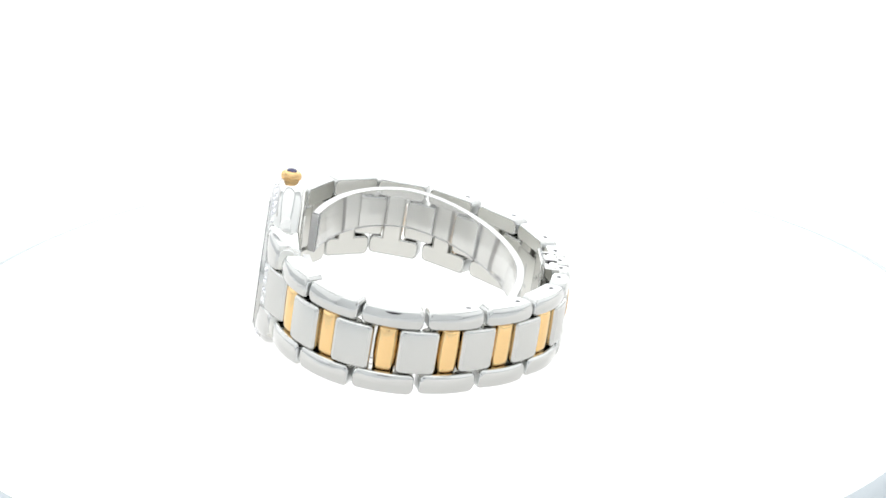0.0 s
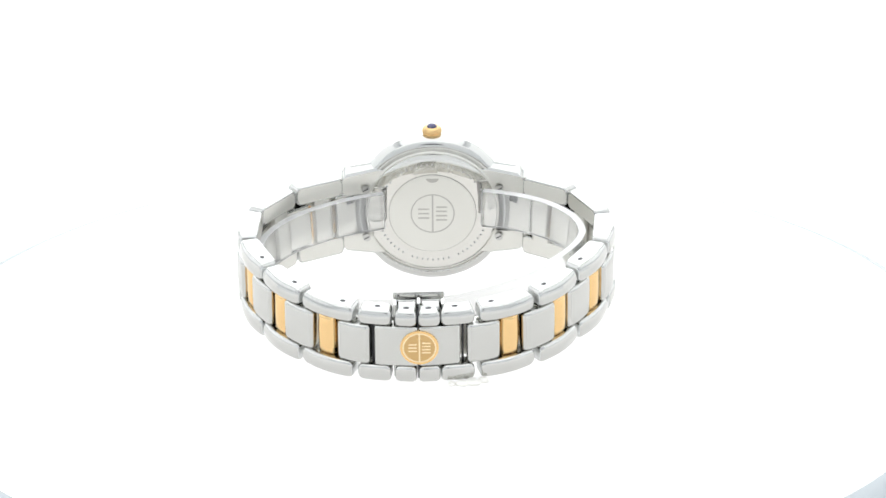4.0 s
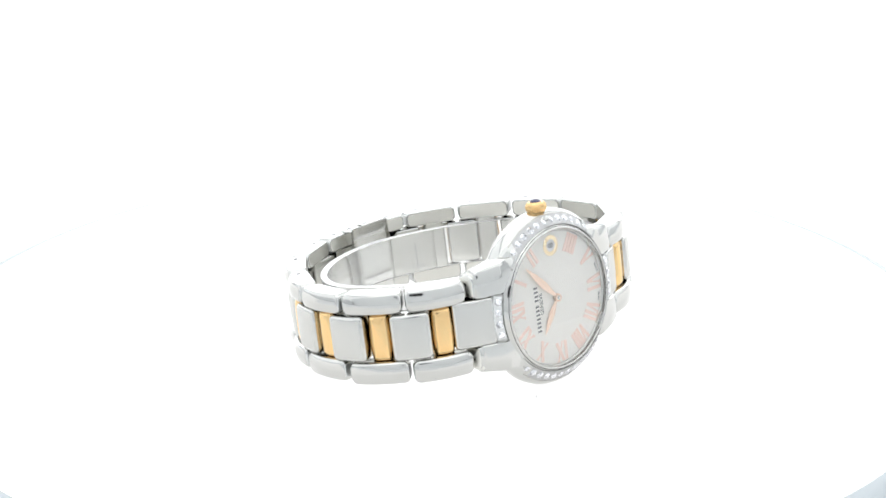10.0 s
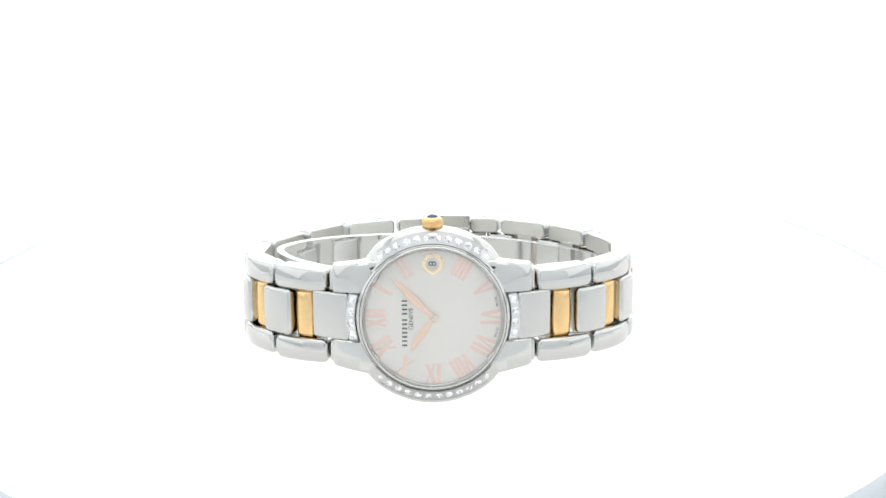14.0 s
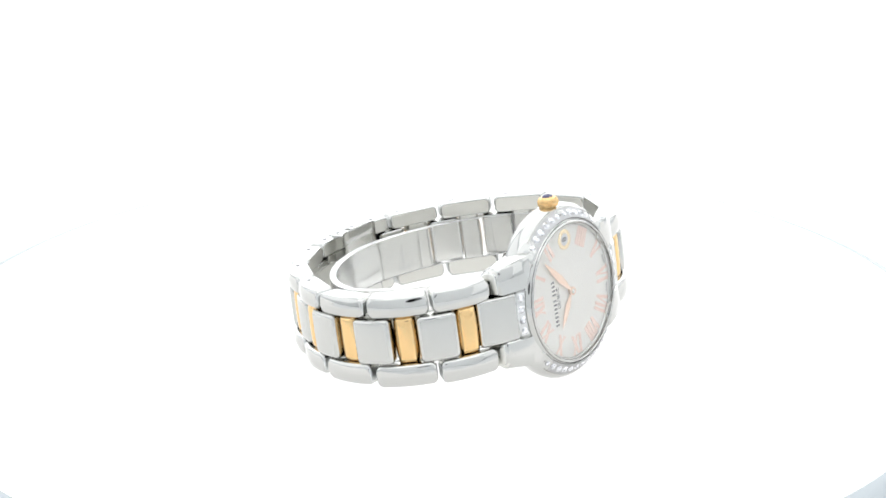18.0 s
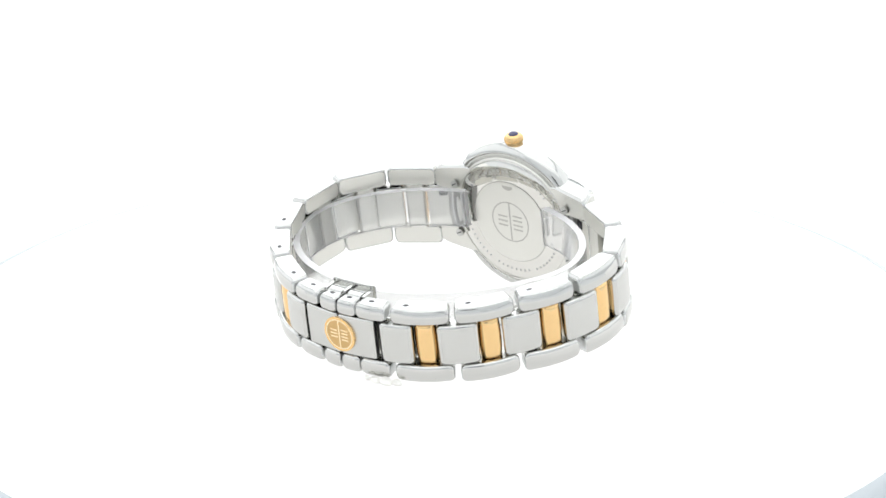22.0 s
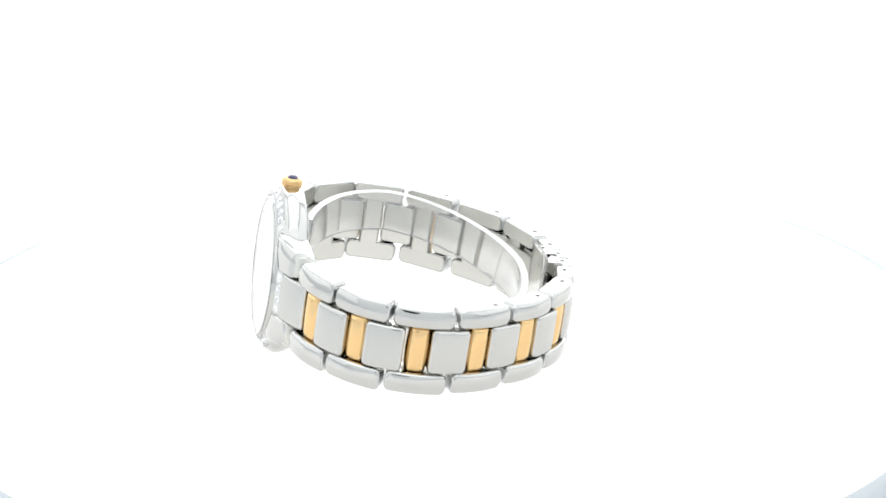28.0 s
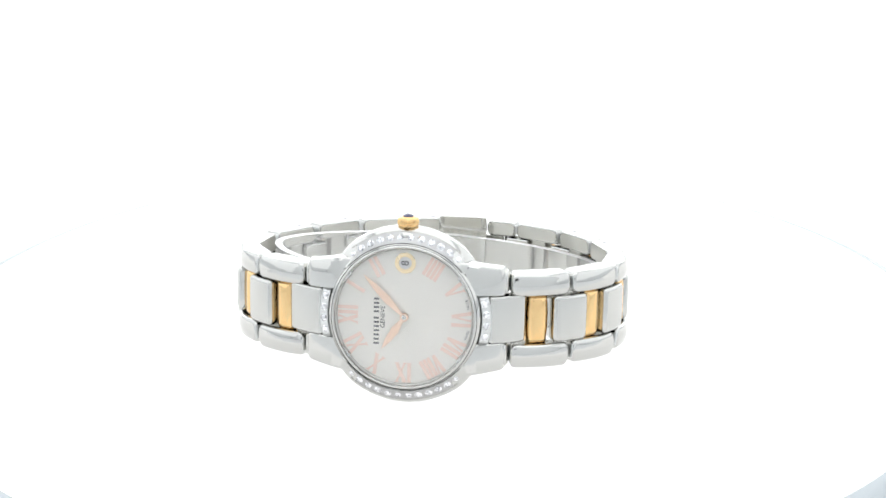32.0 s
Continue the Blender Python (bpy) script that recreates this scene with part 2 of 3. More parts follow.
# sheet added so that the ground stays white beyond the plate
structure("light_table", table_sheet(), TABLE, "glowing white acrylic sheet under the turntable")
structure("wall_back", slab(-600, 600, 760, 766, -30, 850), CLOTH, "plain white cloth back of the photo tent")
structure("wall_west", slab(-606, -600, -470, 766, -30, 850), CLOTH, "plain white cloth side of the photo tent")
structure("wall_east", slab(600, 606, -470, 766, -30, 850), CLOTH, "plain white cloth side of the photo tent")
structure("wall_front", front_cloth(), CLOTH, "white cloth front of the tent with an oval opening")
# unseen wall, added to keep the opening dark in reflections
structure("wall_room", slab(-700, 700, -906, -900, -30, 860), ROOM, "unseen dark grey wall added behind the tent's opening")
structure("ceiling", slab(-606, 606, -475, 766, 850, 856), CLOTH, "plain white cloth top of the photo tent")


def make_turntable():
    top = new("turntable")
    n = 128
    rings = []
    for r, z in ((87.1, -5.5), (87.6, -5.4), (87.6, -0.3), (87.4, -0.05), (86.6, 0), (40, 0)):
        rings.append([(r * math.cos(2 * math.pi * i / n), r * math.sin(2 * math.pi * i / n), z) for i in range(n)])
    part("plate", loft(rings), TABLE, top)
    rim = []
    for i in range(n):
        a = 2 * math.pi * i / n
        rim.append([(r * math.cos(a), r * math.sin(a), z) for r, z in ((87.6, -0.1), (88.6, -0.3), (89.8, -0.9), (90.9, -1.9), (92.0, -3.4), (92.0, -6), (87.6, -6))])
    part("rim", loft(rim, closed=True), RIM, top, "frosted rounded rim", shade="angle")
    rng = random.Random(4)
    for i in range(17):
        x, y = -5.5 + rng.gauss(0, 3.2), -32.3 + rng.gauss(0, 1.3)
        if i > 12:
            x, y = ((24.5, -29.3), (-31.6, 5.0), (-37.9, 12.7), (20, 22))[i - 13]
        a, w, d = rng.uniform(0.2, 0.7), rng.uniform(0.4, 1.5), rng.uniform(0.04, 0.09)
        if i > 12:
            w, d = 0.3, 0.12
        c, n = math.cos(a), math.sin(a)
        flat = [(x + c * w, y + n * w), (x + n * d, y - c * d), (x - c * w, y - n * w), (x - n * d * 0.7, y + c * d * 0.7)]
        part("scuff", loft([[(px, py, 0.004) for px, py in flat], [(px, py, 0.03) for px, py in flat]]), SCUFF, top, "faint grey scuff", shade="flat")
    return tagged(top, "round glowing white acrylic turntable plate", "turntable")


turntable = make_turntable()

# ---- the watch ----
watch = tagged(new("wrist_watch"), "steel and gold bracelet watch with diamond bezel, standing on its rim", "wristwatch")
BASE = Matrix.Translation((0, -0.2, LIFT)) @ Matrix.Rotation(radians(TILT), 4, "X")
FACE = BASE @ Matrix.Translation((0, 0, HUB))          # the case's space: dial's centre at x = z = 0


def case_parts():
    core = turned([(6.0, -23.2), (11.6, -23.2), (12.2, -23.4), (12.5, -24.0), (12.4, -27.4), (12.15, -28.1), (11.75, -28.45), (11.3, -28.2), (11.3, -27.2), (6.0, -27.2)])
    part("case_body", core, STEEL, watch, "polished steel round case body", FACE, shade="angle")
    flank = [(11.9, -23.0), (13.2, -23.1), (14.1, -23.7), (14.5, -24.9), (14.5, -25.8), (14.2, -26.5), (13.75, -27.0), (12.25, -28.15), (11.9, -28.2)]
    for start in (36.5, 216.5):
        wing = part("bezel_flank", round_edges(swept(flank, start, start + 107, 40, 0.15), 0.18, 2, 40), STEEL, watch, "polished steel bezel flank set with diamonds", FACE)
        bed = [(12.1, -27.5), (13.78, -26.3), (13.78, -27.03), (12.1, -28.31)]
        part("stone_bed", swept(bed, start + 4, start + 103, 40, 0.7), BED, wing, shade="angle")
        part("bed_edge", swept([(13.70, -26.98), (13.82, -26.78), (13.85, -26.88), (13.72, -27.09)], start + 14, start + 93), ENGRAVED, wing, shade="angle")
        for i in range(12):
            a = start + 53.5 + (i - 5.5) * 7.45
            w = (0.85, 0.96, 0.98, 0.98, 0.93, 0.7)[int(abs(i - 5.5))]
            m = Matrix.Rotation(-radians(a), 4, "Y") @ Matrix.Translation((12.95, -27.70, 0)) @ Matrix.Rotation(radians(37.5), 4, "Z") @ Matrix.Translation((0, 0.05, 0)) @ Matrix.Diagonal((w, w, w, 1))
            link("diamond", STONE, wing, m)
    ring = turned([(11.18, -28.0), (11.3, -28.6), (11.48, -28.66), (11.72, -28.5), (11.72, -28.2)], 96)
    part("glass_ring", ring, STEEL, watch, "polished steel ring round the glass", FACE)
    glass = part("glass", disc(11.25, 0.5, 0.12, 72), CRYSTAL, watch, "clear flat watch glass", FACE @ Matrix.Translation((0, -28.55, 0)))
    glass.visible_shadow = False
    part("ring_groove", turned([(11.72, -28.36), (11.80, -28.36), (11.80, -28.47), (11.72, -28.47)]), DARK, watch, "dark groove round the glass ring", FACE, shade="flat")
    part("flange", turned([(10.85, -27.45), (11.28, -27.95), (11.28, -27.4)]), SATIN, watch, "sloping silver ring round the dial", FACE)


def stone_mesh():
    """A brilliant, 1.32 across, table towards -y."""
    bm = bmesh.new()
    rings = [(0.33, -0.24, 0.5), (0.69, 0.0, 0), (0.67, 0.06, 0)]
    made = []
    for r, y, o in rings:
        made.append([bm.verts.new((r * math.cos(2 * math.pi * (i + o) / 8), y, r * math.sin(2 * math.pi * (i + o) / 8))) for i in range(8)])
    bm.faces.new(made[0])
    for i in range(8):
        j = (i + 1) % 8
        bm.faces.new((made[0][i], made[1][j], made[0][j]))
        bm.faces.new((made[0][i], made[1][i], made[1][j]))
        bm.faces.new((made[1][i], made[2][i], made[2][j], made[1][j]))
    tip = bm.verts.new((0, 0.42, 0))
    for i in range(8):
        bm.faces.new((made[2][i], tip, made[2][(i + 1) % 8]))
    return mesh_of("diamond", bm, GEM, "flat")


STONE = stone_mesh()
NUMERALS = ["XII", "I", "II", "", "IIII", "V", "VI", "VII", "VIII", "IX", "X", "XI"]


def numeral(text):
    """A serifed numeral, tops outwards along +z, standing on z = -1.45."""
    wide = {"I": 0.86, "V": 1.6, "X": 1.6}
    squeeze = 0.72 if len(text) > 3 else 0.85 if len(text) > 2 else 1.0
    total = sum(wide[c] for c in text) * squeeze
    bm = bmesh.new()
    x, h = -total / 2, 1.42
    for c in text:
        w = wide[c] * squeeze
        a, b = x + 0.22 * squeeze, x + w - 0.22 * squeeze
        m = x + w / 2
        if c == "I":
            strokes = [(m, -h, m, h, 0.50)]
            feet = [(m, -h), (m, h)]
        elif c == "V":
            strokes = [(a, h, m, -h, 0.50), (b, h, m, -h, 0.24)]
            feet = [(a, h), (b, h)]
        else:
            strokes = [(a, h, b, -h, 0.50), (a, -h, b, h, 0.24)]
            feet = [(a, h), (b, h), (a, -h), (b, -h)]
        for k, (x0, z0, x1, z1, t) in enumerate(strokes):
            bar(bm, x0, z0, x1, z1, t, -0.09 - 0.004 * k, 0.0)
        for fx, fz in feet:
            bar(bm, fx - 0.30 * squeeze, fz, fx + 0.30 * squeeze, fz, 0.12, -0.098, 0.0)
        x += w
    return bm


def pointer(length, wide, tail):
    """A leaf-shaped pointer along +z with a ridge down its middle."""
    bm = bmesh.new()
    out = [(0.18, 0.0), (0.22, 0.5), (wide / 2, length * 0.42), (wide * 0.36, length * 0.72), (0.03, length)]
    left, right, mid = [], [], []
    for x, z in [(0.18, -tail)] + out:
        left.append(bm.verts.new((-x, 0, z)))
        right.append(bm.verts.new((x, 0, z)))
        mid.append(bm.verts.new((0, -0.045, z)))
    for i in range(len(mid) - 1):
        bm.faces.new((left[i], left[i + 1], mid[i + 1], mid[i]))
        bm.faces.new((mid[i], mid[i + 1], right[i + 1], right[i]))
        bm.faces.new((left[i], right[i], right[i + 1], left[i + 1]))
    bm.faces.new((left[0], mid[0], right[0]))
    bm.faces.new((left[-1], right[-1], mid[-1]))
    return bm


def dial_parts():
    dial = part("dial", disc(11.15, 0.3, 0, 96), DIAL, watch, "silvery white sunray dial", FACE @ Matrix.Translation((0, -27.5, 0)), shade="flat")
    for i, text in enumerate(NUMERALS):
        if text:
            a = 180 - 30 * i
            m = at_angle(9.15 * math.cos(radians(a)), 0, 9.15 * math.sin(radians(a)), a - 90) @ Matrix.Diagonal((1.1, 1, 1.08, 1))
            part("roman_numeral", numeral(text), NUMERAL, dial, "pale rose " + text, m, shade="flat")
    # date at three o'clock, read with twelve on top
    date = part("date_frame", turned([(1.0, 0.0), (1.05, -0.12), (1.35, -0.16), (1.66, -0.10), (1.70, 0.0)], 40), PALE, dial, "round gold date frame", Matrix.Translation((0, 0, 8.75)))
    part("date_disc", disc(1.02, 0.05, 0, 32), WHITE, date, "white date disc", Matrix.Translation((0, -0.05, 0)), shade="flat")
    lettering("date_figure", "8", 1.75, INK, date, at_angle(0, -0.07, 0, 90))
    # maker's line as plain bars, then the city below it
    x = -4.55
    for i in range(11):
        z = -4.65 + i * 0.69 + (0.35 if i > 6 else 0)
        bm = bmesh.new()
        bar(bm, x - 0.42, z + 0.12, x + 0.42, z + 0.12, 0.3, -0.02, 0.0)
        part("maker_bar", bm, PRINT, dial, "dark grey bar", shade="flat")
    lettering("city_name", "GENEVE", 1.0, INK, dial, at_angle(-3.5, -0.02, -0.2, 90))
    for text, a in (("SWISS", -14), ("MADE", 14)):
        lettering("origin_word", text, 0.6, PRINT, dial, at_angle(10.42 * math.cos(radians(a)), -0.02, 10.42 * math.sin(radians(a)), a + 90))
    part("hour_hand", pointer(6.5, 1.35, 0.6), ROSE, watch, "rose gold leaf-shaped hour pointer", FACE @ at_angle(0, -27.72, 0, 146), shade="flat")
    part("minute_hand", pointer(9.4, 1.3, 0.6), ROSE, watch, "rose gold leaf-shaped minute pointer", FACE @ at_angle(0, -27.95, 0, 45), shade="flat")
    cap = part("pointer_cap", disc(0.68, 0.6, 0.12, 24), ROSE, watch, "rose gold centre cap", FACE @ Matrix.Translation((0, -28.12, 0)))
    part("cap_dot", disc(0.38, 0.1, 0.03, 16), STEEL, cap, "", Matrix.Translation((0, -0.03, 0)))


def crown_parts():
    n = 156
    rings = []
    for r, z, flute in ((0.9, 13.7, 0), (1.15, 13.95, 0), (1.5, 14.1, 0.5), (1.68, 14.35, 1), (1.76, 14.8, 1), (1.68, 15.2, 1), (1.46, 15.5, 0.3), (1.1, 15.72, 0), (0.9, 15.7, 0)):
        ring = []
        for i in range(n):
            k = r - 0.08 * flute * (1 - math.cos(26 * 2 * math.pi * i / n))
            ring.append((k * math.cos(2 * math.pi * i / n), k * math.sin(2 * math.pi * i / n), z))
        rings.append(ring)
    place = FACE @ Matrix.Translation((0, -25.5, 0.22))
    crown = part("crown", loft(rings), GOLD, watch, "fluted yellow gold crown", place, shade="angle")
    dome = []
    for r, z in ((0.95, 15.6), (0.9, 15.8), (0.7, 16.0), (0.4, 16.12), (0.1, 16.16)):
        dome.append([(r * math.cos(2 * math.pi * i / 24), r * math.sin(2 * math.pi * i / 24), z) for i in range(24)])
    part("cabochon", loft(dome), SAPPHIRE, crown, "dark blue cabochon")
    part("crown_tube", round_edges(loft([[(r * math.cos(a), r * math.sin(a), z) for a in [2 * math.pi * i / 24 for i in range(24)]] for r, z in ((2.3, 12.4), (2.2, 13.1), (1.5, 13.5), (1.2, 13.95))]), 0.1, 2), STEEL, watch, "", place)


def back_parts():
    """The case back, seen from inside the ring; its outer face looks towards +y."""
    back = part("case_back", turned([(1.0, -22.7), (1.0, -22.3), (7.9, -22.3), (9.7, -22.53), (11.5, -22.77), (11.65, -22.87), (11.65, -23.2)]), MIRROR, watch, "mirror-polished steel case back", FACE, shade="angle")
    part("back_rim", turned([(11.68, -23.25), (11.7, -22.78), (11.92, -22.78), (12.15, -23.0), (12.1, -23.4)]), INSIDE, back)
    plate = part("back_plate", round_edges(turned([(0.05, -22.5), (0.05, -22.15), (7.75, -22.15), (7.75, -22.5)]), 0.08, 2, 40), INSIDE, back, "satin steel centre plate")
    part("plate_groove", turned([(7.76, -22.4), (7.76, -22.27), (7.9, -22.27), (7.9, -22.4)]), ENGRAVED, back, shade="flat")
    emblem(plate, ENGRAVED, 3.95, -22.15, 1, 0.22)
    # engraved writing, too small to read
    for i in range(64):
        a = 2 * math.pi * i / 64
        if i % 9 == 8:
            continue
        bm = bmesh.new()
        bar(bm, 0, -0.36, 0, 0.36, 0.26, -0.02, 0.012)
        part("engraved_bar", bm, BED, back, "", at_angle(9.6 * math.cos(a), -22.512, 9.6 * math.sin(a), math.degrees(a) - 90) @ Matrix.Rotation(radians(-7.4), 4, "X"), shade="flat")
    notch = bmesh.new()
    arc = [(1.15 * math.cos(radians(a)), 0.8 * math.sin(radians(a))) for a in range(180, 361, 15)]
    lo, hi = [notch.verts.new((x, 0.0, z)) for x, z in arc], [notch.verts.new((x, 0.012, z)) for x, z in arc]
    notch.faces.new(lo)
    notch.faces.new(hi[::-1])
    for i in range(len(arc)):
        k = (i + 1) % len(arc)
        notch.faces.new((lo[i], lo[k], hi[k], hi[i]))
    part("pry_notch", notch, ENGRAVED, plate, "", Matrix.Translation((0, -22.15, 7.1)), shade="flat")


def emblem(parent, mat, r, y, side, t):
    """Plain round mark: a ring, a dividing bar and strokes on each half, on the face that looks along side * y."""
    up = 0.02 * side
    part("mark_ring", turned([(r - t, y - up), (r, y - up), (r, y + up), (r - t, y + up)], 56), mat, parent, shade="flat")
    k = r / 3.95
    for x0, z0, x1, z1 in ((0, -3.8, 0, 3.8), (0.6, 0.9, 2.6, 0.9), (0.6, 0.0, 2.6, 0.0), (0.6, -0.9, 2.6, -0.9),
                           (-0.6, 1.3, -2.6, 1.3), (-0.6, 0.45, -2.6, 0.45), (-0.6, -0.45, -2.6, -0.45), (-0.6, -1.3, -2.6, -1.3)):
        bm = bmesh.new()
        bar(bm, x0 * k, z0 * k, x1 * k, z1 * k, t * 1.3, y - up, y + up)
        part("mark_bar", bm, mat, parent, shade="flat")


def lug_parts():
    for sx, far in ((-1, 16.1), (1, 15.9)):
        for sz in (-1, 1):
            s = []
            for i in range(17):
                u = i / 16
                x = 8.6 + (far - 8.6) * (1 - (1 - u) ** 1.4)
                out = max(0.0, (x - 10.0) / 6.4)
                end = max(0.0, (x - far + 0.8) / 0.8)
                cut = 0.5 * (1 - math.sqrt(max(0.0, 1 - end * end)))
                yf, yb = -28.0 + 2.2 * out ** 1.7 + 0.3 * end ** 3, -22.9 + 0.75 * out
                zi, zo = max(3.85, 6.4 - 1.1 * (x - 8.6)) + 0.4 * cut, 9.5 - 1.15 * out - cut
                s.append([(sx * x, yb, sz * zi), (sx * x, yf + 0.25, sz * zi), (sx * x, yf, sz * (zi + 0.2)), (sx * x, yf - 0.05, sz * (zi + zo) / 2),
                          (sx * x, yf + 0.05, sz * (zo - 0.75)), (sx * x, yf + 0.38, sz * (zo - 0.3)), (sx * x, yf + 1.6, sz * zo), (sx * x, yb - 0.35, sz * (zo - 0.75)), (sx * x, yb, sz * (zo - 1.2))])
            mid = Vector((0, (s[16][0][1] + s[16][3][1]) / 2, (s[16][0][2] + s[16][6][2]) / 2))
            for shrink, reach in ((0.98, 0.12), (0.92, 0.25), (0.8, 0.36)):
                s.append([(px + sx * reach, mid.y + (py - mid.y) * shrink, mid.z + (pz - mid.z) * shrink) for px, py, pz in s[16]])
            lug = part("lug", loft(s), STEEL, watch, "polished steel lug", FACE, shade="angle")
            lug.data.materials.append(INSIDE)
            for p in lug.data.polygons:
                # end faces take the lighter inner steel, brightening the gap by colour
                p.material_index = 1 if p.normal.y > 0.9 or abs(p.normal.x) > 0.85 else 0
            part("pin_hole", disc(0.36, 0.3, 0, 16), DARK, lug, "dark pin hole", Matrix.Translation((sx * (far + 0.37), -24.0, sz * 6.2)) @ Matrix.Rotation(sx * radians(90), 4, "Z"), shade="flat")
            hole = part("lug_screw", disc(0.72, 0.4, 0.08, 24), SATIN, lug, "slotted steel screw", Matrix.Translation((sx * 11.9, -22.5, sz * 4.9)))
            slot = bmesh.new()
            bar(slot, -0.55, 0, 0.55, 0, 0.2, 0.405, 0.35)
            part("slot", slot, DARK, hole, "", Matrix.Rotation(radians(30), 4, "Y"), shade="flat")
        # centre end piece with its four stones
        strip = [(12.42, -23.2), (13.95, -23.0), (13.95, -26.9), (13.8, -27.15), (12.6, -27.75), (12.42, -27.6)]
        mid = 0 if sx > 0 else 180
        end = part("stone_strip", round_edges(swept(strip, mid - 17.5, mid + 17.5, 12), 0.12, 2, 40), TOP, watch, "steel strip set with four diamonds", FACE)
        for i in range(4):
            a = mid + (i - 1.5) * 7.9
            link("diamond", STONE, end, Matrix.Rotation(-radians(a), 4, "Y") @ Matrix.Translation((13.20, -27.47, 0)) @ Matrix.Rotation(radians(26.5), 4, "Z") @ Matrix.Translation((0, 0.03, 0)) @ Matrix.Diagonal((0.94, 0.94, 0.94, 1)))


# joints of the bracelet on its outer face, from the lug round to the clasp: x, y in the ring's plane
CHAIN = {1: [(16.4, -24.6), (25.6, -20.2), (32.0, -11.95), (32.6, -1.55), (28.25, 8.05), (21.7, 16.0), (12.65, 21.6), (6.5, 22.75), (2.5, 23.1)],
         -1: [(-16.6, -24.4), (-25.6, -19.2), (-30.7, -10.2), (-29.55, 0.3), (-23.75, 9.6), (-17.05, 17.2), (-6.8, 21.95), (-1.05, 22.8), (2.4, 23.1)]}
OUT_H, MID_H = 3.0, 7.4
OUT_AT = [3.8, 3.58, 3.35, 3.22, 3.05, 2.87, 2.78, 2.72]     # the bracelet tapers from the lugs to the clasp
LOW_AT = [0.1, 0.2, 0.25, 0.28, 0.28, 0.3, 0.35, 0.35]
MID_AT = [7.7, 7.6, 7.45, 7.4, 7.35, 7.3, 7.3, 7.3]
SWELL = 0.35                                              # outer faces stand this far outside the joints


def middle(y):
    return -4.75 + (y + 20) * 0.023


def along(a, b, z=None):
    """Place of a piece between the joints a and b, its outer face outwards."""
    a, b = Vector(a), Vector(b)
    d = (b - a).normalized()
    n = Vector((d.y, -d.x))
    if n.dot((a + b) / 2 - Vector((0, -2))) < 0:
        n, d = -n, -d
    c = (a + b) / 2 + n * SWELL
    return BASE @ Matrix(((d.x, n.x, 0, c.x), (d.y, n.y, 0, c.y), (0, 0, 1, middle(c.y) if z is None else z), (0, 0, 0, 1))) @ Matrix.Rotation(math.atan(0.023) * n.y, 4, "X")


def tall(k):
    return Matrix.Diagonal((1, 1, k, 1))


def finish(me, inner, sides, top=None):
    """Inner face, sides and, where it differs, the flat top of a link."""
    me.materials.append(inner)
    me.materials.append(sides)
    if top:
        me.materials.append(top)
        for p in me.polygons:
            # ends get this lighter steel too, which lifts the narrow gaps by colour
            if p.material_index == 2 and (p.normal.z > 0.93 or abs(p.normal.x) > 0.85):
                p.material_index = 3
    return me


